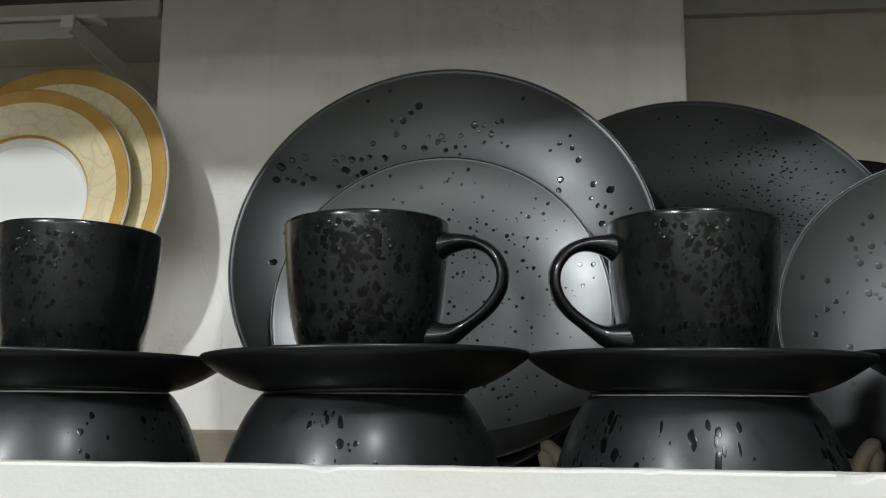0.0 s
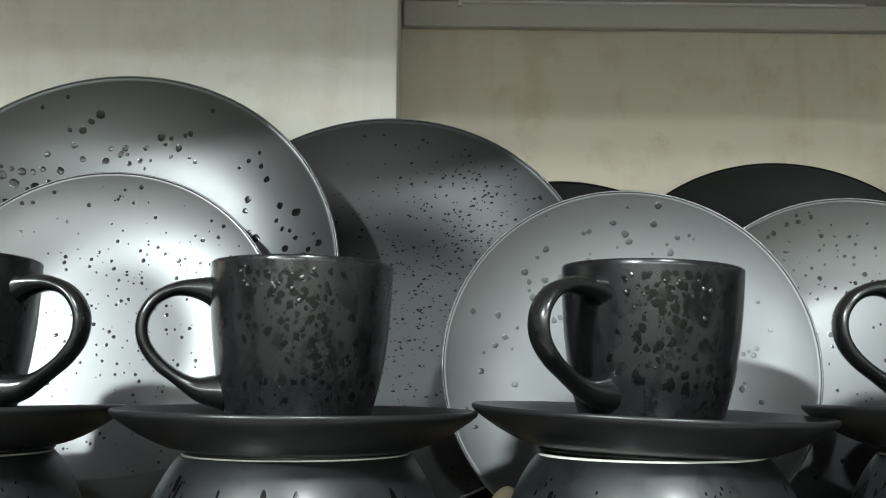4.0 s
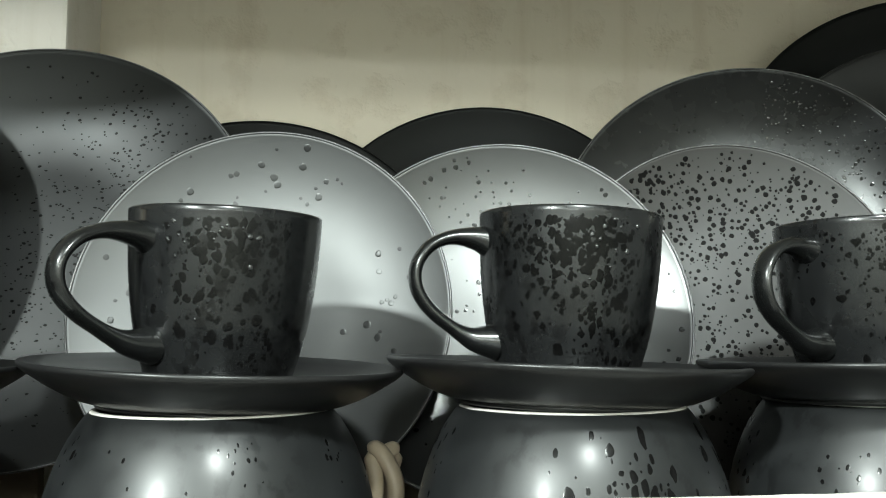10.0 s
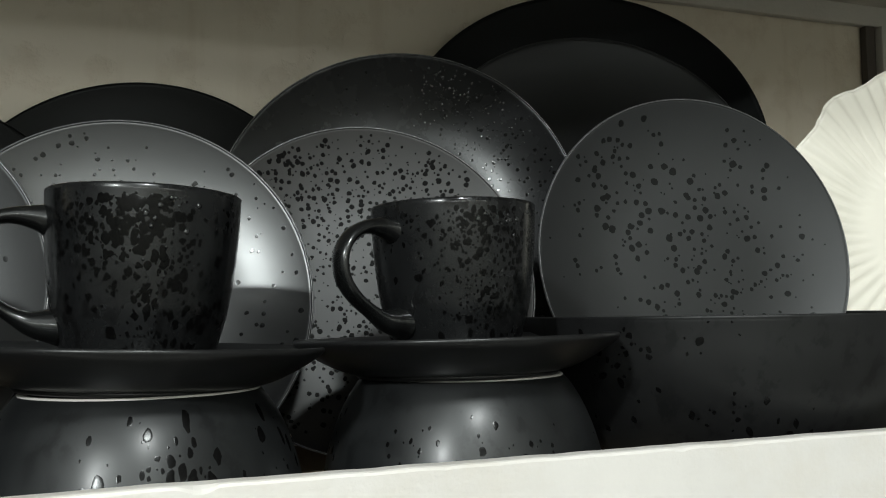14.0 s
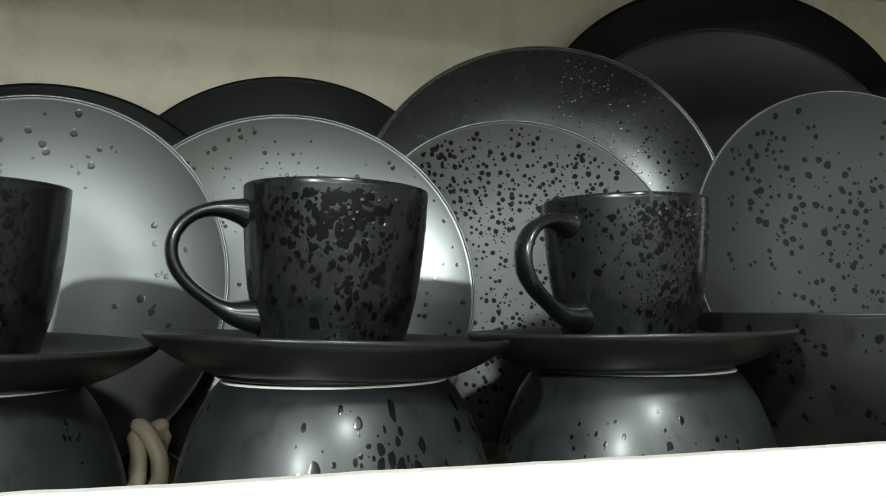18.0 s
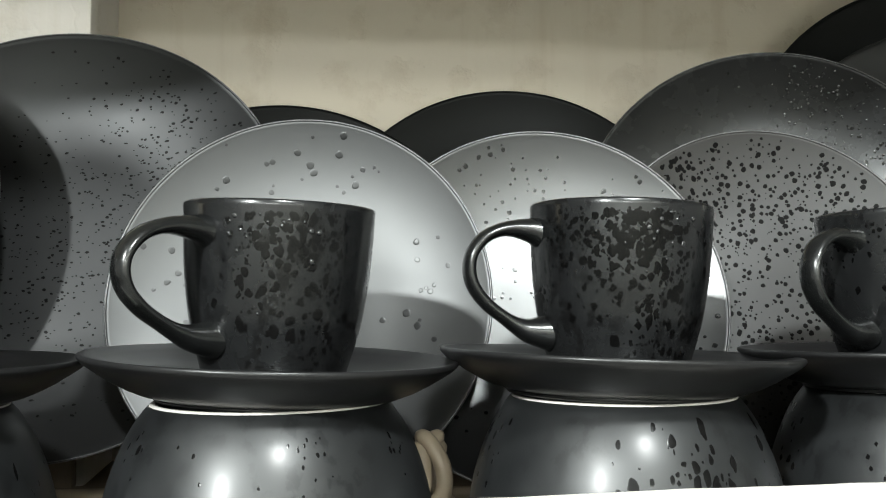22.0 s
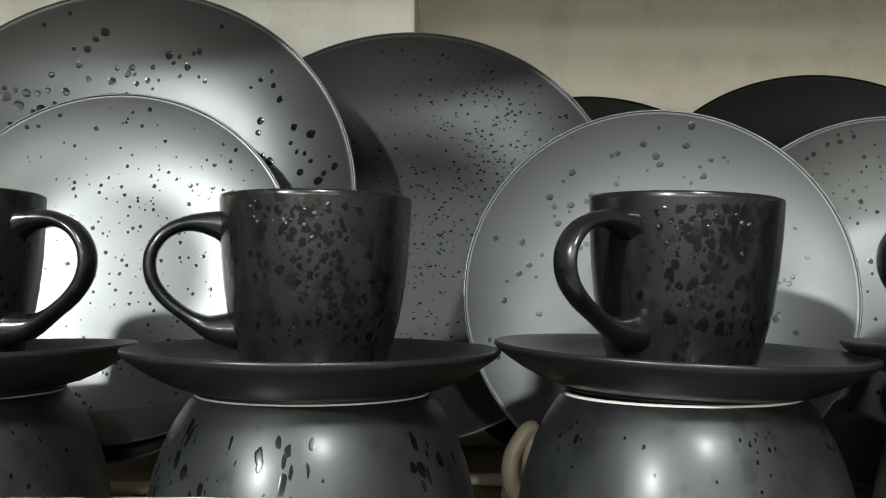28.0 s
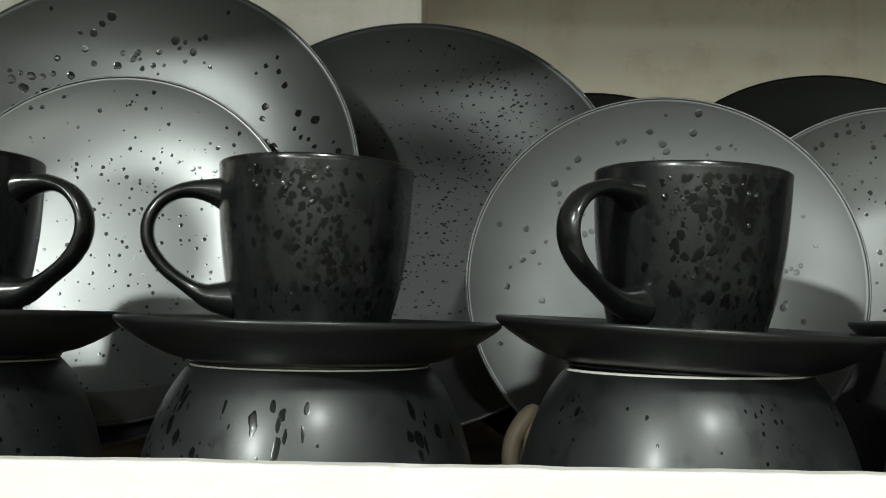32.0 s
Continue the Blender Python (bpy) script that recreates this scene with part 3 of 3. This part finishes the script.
# each set: place of the bowl, shift and slope of the saucer, the handle's way, the cup's height, the handle's extra reach, clusters of drops
SETS = (
    (-0.2500, 0.4750, -0.001, 0.0, 0.020, 0.004, 170, 0.98, 0, 9),
    (-0.0925, 0.4747, 0.0024, -0.006, -0.0196, 0.0078, -13, 0.99, 0.05, 20),
    (0.0721, 0.4728, 0.0, 0.0, 0.0086, -0.0067, 193, 0.98, 0, 17),
    (0.2326, 0.4705, 0.0010, 0.0050, 0.0377, -0.019, 221, 0.978, 0.26, 15),
    (0.3918, 0.4669, -0.0018, 0.0012, 0.037, 0.0071, 184, 0.99, 0.06, 28),
    (0.5483, 0.4774, -0.0038, -0.0021, -0.0059, 0.0156, 200, 0.98, 0, 18),
)
for k, (x, y, dx, dy, tx, ty, turn, tall, reach, count) in enumerate(SETS):
    lean = Vector((0, 0, 1)).rotation_difference(Vector((tx, ty, 1))).to_matrix().to_4x4()
    bowl_thing(pose(x, y, DECK), 60 + k, (13, 14, 27, 11, 40, 16)[k], (1.6, 2.2, 3.6, 1.5, 1.9, 1.5)[k], (0.0026, 0.0024, 0.0031, 0.0019, 0.0034, 0.0029)[k], "black satin glazed soup bowl upside down on the shelf")
    saucer_thing(Matrix.Translation((x + dx, y + dy, 1.3655)) @ lean, "black satin saucer resting on an upturned bowl")
    cup_thing(Matrix.Translation((x + dx, y + dy, 1.3655 - 0.0099)) @ lean, turn, tall, reach, 20 + k, count, (0.8, 1.0, 0.8, 0.95, 0.95, 0.8)[k], DROP_INK if k > 3 else DROP_FAINT, "black speckled glazed coffee cup standing on a saucer")

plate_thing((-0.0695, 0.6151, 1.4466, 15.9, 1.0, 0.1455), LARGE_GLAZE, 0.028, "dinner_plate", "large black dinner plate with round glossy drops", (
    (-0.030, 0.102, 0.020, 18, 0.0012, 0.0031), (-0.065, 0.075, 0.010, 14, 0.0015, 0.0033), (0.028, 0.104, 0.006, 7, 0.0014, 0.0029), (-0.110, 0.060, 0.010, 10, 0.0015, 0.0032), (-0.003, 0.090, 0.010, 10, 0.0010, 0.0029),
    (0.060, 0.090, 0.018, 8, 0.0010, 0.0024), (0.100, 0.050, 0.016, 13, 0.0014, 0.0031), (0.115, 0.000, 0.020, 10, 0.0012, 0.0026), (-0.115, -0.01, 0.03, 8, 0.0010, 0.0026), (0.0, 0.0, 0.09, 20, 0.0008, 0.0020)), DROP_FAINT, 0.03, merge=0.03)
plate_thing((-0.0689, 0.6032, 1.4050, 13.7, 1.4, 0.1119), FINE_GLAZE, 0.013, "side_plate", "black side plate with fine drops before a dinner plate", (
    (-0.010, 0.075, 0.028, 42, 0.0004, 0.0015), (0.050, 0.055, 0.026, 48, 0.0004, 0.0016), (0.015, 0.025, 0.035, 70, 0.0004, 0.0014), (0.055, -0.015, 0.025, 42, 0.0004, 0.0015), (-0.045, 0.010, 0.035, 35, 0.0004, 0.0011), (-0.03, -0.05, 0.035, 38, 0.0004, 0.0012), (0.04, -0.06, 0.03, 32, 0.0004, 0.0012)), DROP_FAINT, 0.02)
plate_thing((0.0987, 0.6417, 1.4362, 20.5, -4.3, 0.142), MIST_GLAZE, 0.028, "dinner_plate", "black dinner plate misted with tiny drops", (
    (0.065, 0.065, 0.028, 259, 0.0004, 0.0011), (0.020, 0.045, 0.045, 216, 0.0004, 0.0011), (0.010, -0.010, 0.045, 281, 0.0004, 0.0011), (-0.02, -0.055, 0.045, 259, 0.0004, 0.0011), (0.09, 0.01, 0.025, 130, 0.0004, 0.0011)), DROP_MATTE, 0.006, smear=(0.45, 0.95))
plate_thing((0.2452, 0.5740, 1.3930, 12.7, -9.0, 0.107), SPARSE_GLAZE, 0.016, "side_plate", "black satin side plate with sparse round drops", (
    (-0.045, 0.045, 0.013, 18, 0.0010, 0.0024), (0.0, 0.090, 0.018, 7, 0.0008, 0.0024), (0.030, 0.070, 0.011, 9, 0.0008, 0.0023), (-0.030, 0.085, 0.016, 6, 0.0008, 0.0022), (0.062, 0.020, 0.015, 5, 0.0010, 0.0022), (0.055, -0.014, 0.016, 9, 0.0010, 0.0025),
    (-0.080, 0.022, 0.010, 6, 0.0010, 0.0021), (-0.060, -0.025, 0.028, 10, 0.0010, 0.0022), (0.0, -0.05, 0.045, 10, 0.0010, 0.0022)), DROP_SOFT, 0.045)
plate_thing((0.2399, 0.7165, 1.4075, 20.3, 2.5, 0.142), SATIN_SHADED, 0.020, "dinner_plate", "plain black dinner plate against the wall", worn=False)
plate_thing((0.4022, 0.7391, 1.4252, 17.5, -9.3, 0.142), SATIN_SHADED, 0.020, "dinner_plate", "plain black dinner plate against the wall", worn=False)
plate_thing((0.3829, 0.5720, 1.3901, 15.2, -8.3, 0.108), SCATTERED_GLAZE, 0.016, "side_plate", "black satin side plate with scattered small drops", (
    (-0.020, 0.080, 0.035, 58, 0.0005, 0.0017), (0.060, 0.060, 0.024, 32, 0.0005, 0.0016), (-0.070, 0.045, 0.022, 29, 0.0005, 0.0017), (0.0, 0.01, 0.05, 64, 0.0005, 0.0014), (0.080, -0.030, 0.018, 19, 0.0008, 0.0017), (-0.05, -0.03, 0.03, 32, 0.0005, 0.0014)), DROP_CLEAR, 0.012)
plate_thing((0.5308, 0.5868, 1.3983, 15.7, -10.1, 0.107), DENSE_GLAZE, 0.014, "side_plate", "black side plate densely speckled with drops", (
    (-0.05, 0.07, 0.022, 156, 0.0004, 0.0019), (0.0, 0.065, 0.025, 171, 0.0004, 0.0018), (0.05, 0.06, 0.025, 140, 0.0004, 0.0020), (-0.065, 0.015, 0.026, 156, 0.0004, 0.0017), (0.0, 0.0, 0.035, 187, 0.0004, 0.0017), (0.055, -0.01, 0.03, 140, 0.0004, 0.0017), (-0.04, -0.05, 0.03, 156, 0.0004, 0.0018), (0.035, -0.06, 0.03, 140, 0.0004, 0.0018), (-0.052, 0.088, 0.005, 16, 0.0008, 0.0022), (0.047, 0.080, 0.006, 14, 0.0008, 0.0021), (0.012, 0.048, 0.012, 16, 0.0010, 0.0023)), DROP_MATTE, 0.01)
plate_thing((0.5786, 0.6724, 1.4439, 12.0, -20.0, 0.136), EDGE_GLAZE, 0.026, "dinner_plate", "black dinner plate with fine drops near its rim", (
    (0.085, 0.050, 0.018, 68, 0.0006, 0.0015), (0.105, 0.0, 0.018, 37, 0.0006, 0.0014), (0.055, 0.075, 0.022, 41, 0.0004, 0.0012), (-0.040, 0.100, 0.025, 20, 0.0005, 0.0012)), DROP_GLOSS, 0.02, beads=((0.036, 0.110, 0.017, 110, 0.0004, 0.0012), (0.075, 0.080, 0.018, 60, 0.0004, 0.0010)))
plate_thing((0.7377, 0.6820, 1.5128, 21.2, -23.3, 0.148), SATIN_SHADED, 0.028, "dinner_plate", "plain black dinner plate raised at the back", worn=False)
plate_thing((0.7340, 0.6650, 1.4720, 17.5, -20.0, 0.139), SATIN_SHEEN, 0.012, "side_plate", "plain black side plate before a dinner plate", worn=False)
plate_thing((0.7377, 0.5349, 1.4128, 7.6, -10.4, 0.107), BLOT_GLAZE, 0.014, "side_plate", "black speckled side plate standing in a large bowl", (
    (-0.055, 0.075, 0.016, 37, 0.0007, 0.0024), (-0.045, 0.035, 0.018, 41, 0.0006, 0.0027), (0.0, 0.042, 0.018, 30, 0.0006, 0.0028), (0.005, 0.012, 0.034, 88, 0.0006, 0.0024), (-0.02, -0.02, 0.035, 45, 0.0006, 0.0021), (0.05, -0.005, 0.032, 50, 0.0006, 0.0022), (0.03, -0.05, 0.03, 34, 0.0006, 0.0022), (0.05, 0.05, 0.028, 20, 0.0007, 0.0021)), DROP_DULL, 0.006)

# the large bowl
outer = dense([(0.058, 0.0), (0.062, 0.002), (0.085, 0.014), (0.108, 0.040), (0.121, 0.072), (0.1258, 0.0975), (0.1265, 0.1022)])
lip = dense([(0.1268, 0.1030), (0.1262, 0.1038), (0.1250, 0.1036)], 3)
inner = dense([(0.1236, 0.0995), (0.117, 0.072), (0.103, 0.042), (0.080, 0.018), (0.04, 0.009), (0.0, 0.008)])
big = empty("serving_bowl", pose(0.735, 0.521, DECK), "large black glazed serving bowl holding a side plate", "bowl")
part("bowl_body", lathe([Vector((0.0, 0.002)), Vector((0.055, 0.002))] + outer + lip + inner, SEG), SERVING_GLAZE, big)
place, half = on_round(outer[6:])
rng = random.Random(5)
zones = [(rng.uniform(-0.2, 0.2), rng.uniform(0.03, 0.09), rng.uniform(0.008, 0.018), rng.randint(5, 12), 0.0006, 0.0025) for _ in range(13)]
drop_part(place, fallen(zones, lambda u, v, r: 0.01 < v < 0.1015 - r and abs(u) < half, 5, (0.9, 1.8), 1.2), DROP_DARK, big, BOWL_DROPS, 0.008, 0.14, 5)

# white fluted plate
flute = lathe(dense([(0.0, -0.014), (0.06, -0.014), (0.085, -0.009), (0.11, -0.003), (0.128, 0.0)], 8) + dense([(0.1285, -0.001), (0.127, -0.003), (0.085, -0.0125), (0.06, -0.018), (0.0, -0.018)], 6), 240,
              wave=lambda a, r: (1.0 + 0.022 * max(0.0, (r - 0.09) / 0.038) * math.cos(14 * a) * 0.8, 0.0014 * min(1.0, max(0.0, (r - 0.055) / 0.03)) * math.cos(56 * a)))
fluted = finish(flute, "fluted_plate", IVORY_CHINA)
fluted.matrix_world = leaning(0.993, 0.565, 1.440, 10, -14)
tagged(fluted, "ivory porcelain plate with a scalloped fluted rim", "plate")


def ornate(name, ground, ink, scale, width, fade):
    """A ground crossed by fine wandering lines."""
    n = Nodes(name)
    place = n.coords()
    warp = n.add("ShaderNodeTexNoise", Vector=place, Scale=scale * 0.5, Detail=1.0).outputs["Color"]
    cell = n.add("ShaderNodeTexVoronoi", Vector=n.vec("ADD", place, n.vec("MULTIPLY", warp, (0.05, 0.05, 0.05))), Scale=scale)
    cell.feature = "DISTANCE_TO_EDGE"
    line = n.math("SUBTRACT", 1.0, n.math("DIVIDE", cell.outputs["Distance"], width, clamp=True))
    tone = n.blend(n.noise(place, 70.0), tuple(c * 0.88 for c in ground), ground)
    return n.finish(Base_Color=n.blend(n.math("MULTIPLY", line, n.math("MULTIPLY", n.noise(place, 38.0), fade)), tone, ink), Roughness=0.2)


CREAM_BAND = ornate("cream_band", (0.76, 0.66, 0.42), (0.50, 0.45, 0.30), 60.0, 0.10, 0.9)
GOLD_LACE = ornate("gold_lace", (0.36, 0.19, 0.05), (0.62, 0.42, 0.12), 420.0, 0.25, 1.6)


def band(profile, low, high, lift=0.0003):
    """A thin shell lying on a lathed front between two radii."""
    spots = [q for q in profile if low <= q[0] <= high]
    return lathe([Vector((low, spots[0][1] - 0.0006))] + [Vector((q[0], q[1] + lift)) for q in spots] + [Vector((high, spots[-1][1] - 0.0006))], 128)


def gold_plate(spec, label):
    x, y, z, tilt, yaw, r = spec
    thing = empty("gilded_plate", leaning(x, y, z, tilt, yaw), label, "plate", "gilded plates")
    front = dense([(0.0, -0.016), (0.5 * r, -0.016), (0.58 * r, -0.0145), (0.63 * r, -0.009), (0.70 * r, -0.0065), (0.85 * r, -0.003), (r - 0.001, 0.0)], 12)
    back = dense([(r, -0.001), (r - 0.001, -0.003), (0.85 * r, -0.0065), (0.66 * r, -0.011), (0.58 * r, -0.019), (0.5 * r, -0.020), (0.0, -0.020)], 4)
    part("plate_body", lathe(front + back, 128), PORCELAIN, thing, "white glazed porcelain body")
    part("cream_border", band(front, 0.625 * r, 0.915 * r), CREAM_BAND, thing, "cream border with faint vein pattern")
    part("gold_rim", band(front, 0.885 * r, r - 0.0006, 0.0005), GOLD_LACE, thing, "gilded lace rim band")
    part("gold_line", band(front, 0.612 * r, 0.632 * r, 0.0005), GOLD, thing, "thin gold line round the well")
    return thing


gold_plate((-0.3976, 0.6654, 1.4918, 12.7, -9.2, 0.122), "white porcelain plate with a gilded cream border")
gold_plate((-0.4010, 0.6430, 1.4886, 13.1, -1.9, 0.0987), "small white porcelain plate with a gilded cream border")


# plate stands: two hooked prongs in front, a rear upright
def sway(path, side, top):
    """A prong's path on one side: x bows outwards, y comes forward, z rises to the tip."""
    return [Vector((side * p[0], p[1], p[2] * top)) for p in dense(path, 6)]


def blunt(t):
    """Rounds both ends of a rod."""
    return min(1.0, 0.35 + 0.65 * math.sqrt(min(1.0, min(t, 1.0 - t) / 0.07)))


def plate_stand(x, y, yaw, half, reach, top, rise, label):
    """y: where the plate's foot stands; rise: the height of the rear upright."""
    thing = empty("plate_stand", pose(x, y, DECK, 0, 0, yaw), label, "plate stand", "plate stands")
    for side in (-1, 1):
        path = sway([(half - 0.012, 0.05, 0.09), (half - 0.012, 0.0, 0.09), (half - 0.008, -reach * 0.7, 0.16), (half + 0.005, -reach, 0.42), (half + 0.006, -reach, 0.68), (half, -reach * 0.9, 0.90), (half - 0.007, -reach * 0.75, 1.0)], side, top)
        prong = part("prong", tube(path, 0.0046, 0.0042, 12, blunt, side=Vector((0.5 * side, 1, 0))), IVORY, thing)
        inner = sway([(half - 0.0125, -reach * 0.70, 0.22), (half - 0.0045, -reach * 0.98, 0.46), (half - 0.0035, -reach * 0.96, 0.70), (half - 0.0065, -reach * 0.84, 0.93)], side, top)
        part("inner_rib", tube(inner, 0.0038, 0.0040, 10, blunt, side=Vector((0, 1, 0))), IVORY, prong)
        rear = [Vector((side * half, 0.05, 0.0)), Vector((side * half, 0.056, rise * 0.5)), Vector((side * half, 0.064, rise))]
        part("rear_post", tube(rear, 0.004, 0.004, 8, side=Vector((1, 0, 0))), IVORY, thing)
    part("cross_bar", tube([Vector((-half, 0.05, 0.005)), Vector((0, 0.05, 0.005)), Vector((half, 0.05, 0.005))], 0.004, 0.004, 8), IVORY, thing)
    return thing


STANDS = (
    (-0.067, 0.560, 1.4, 0.070, 0.030, 0.050, 0.06),
    (0.105, 0.592, -4.0, 0.070, 0.026, 0.040, 0.06),
    (0.2420, 0.549, -6.0, 0.071, 0.026, 0.053, 0.055),
    (0.3850, 0.552, -8.0, 0.070, 0.026, 0.050, 0.055),
    (0.5310, 0.565, -10.0, 0.060, 0.022, 0.040, 0.055),
)
for x, y, yaw, half, reach, top, rise in STANDS:
    plate_stand(x, y, yaw, half, reach, top, rise, "ivory plastic plate stand with two curled prongs")
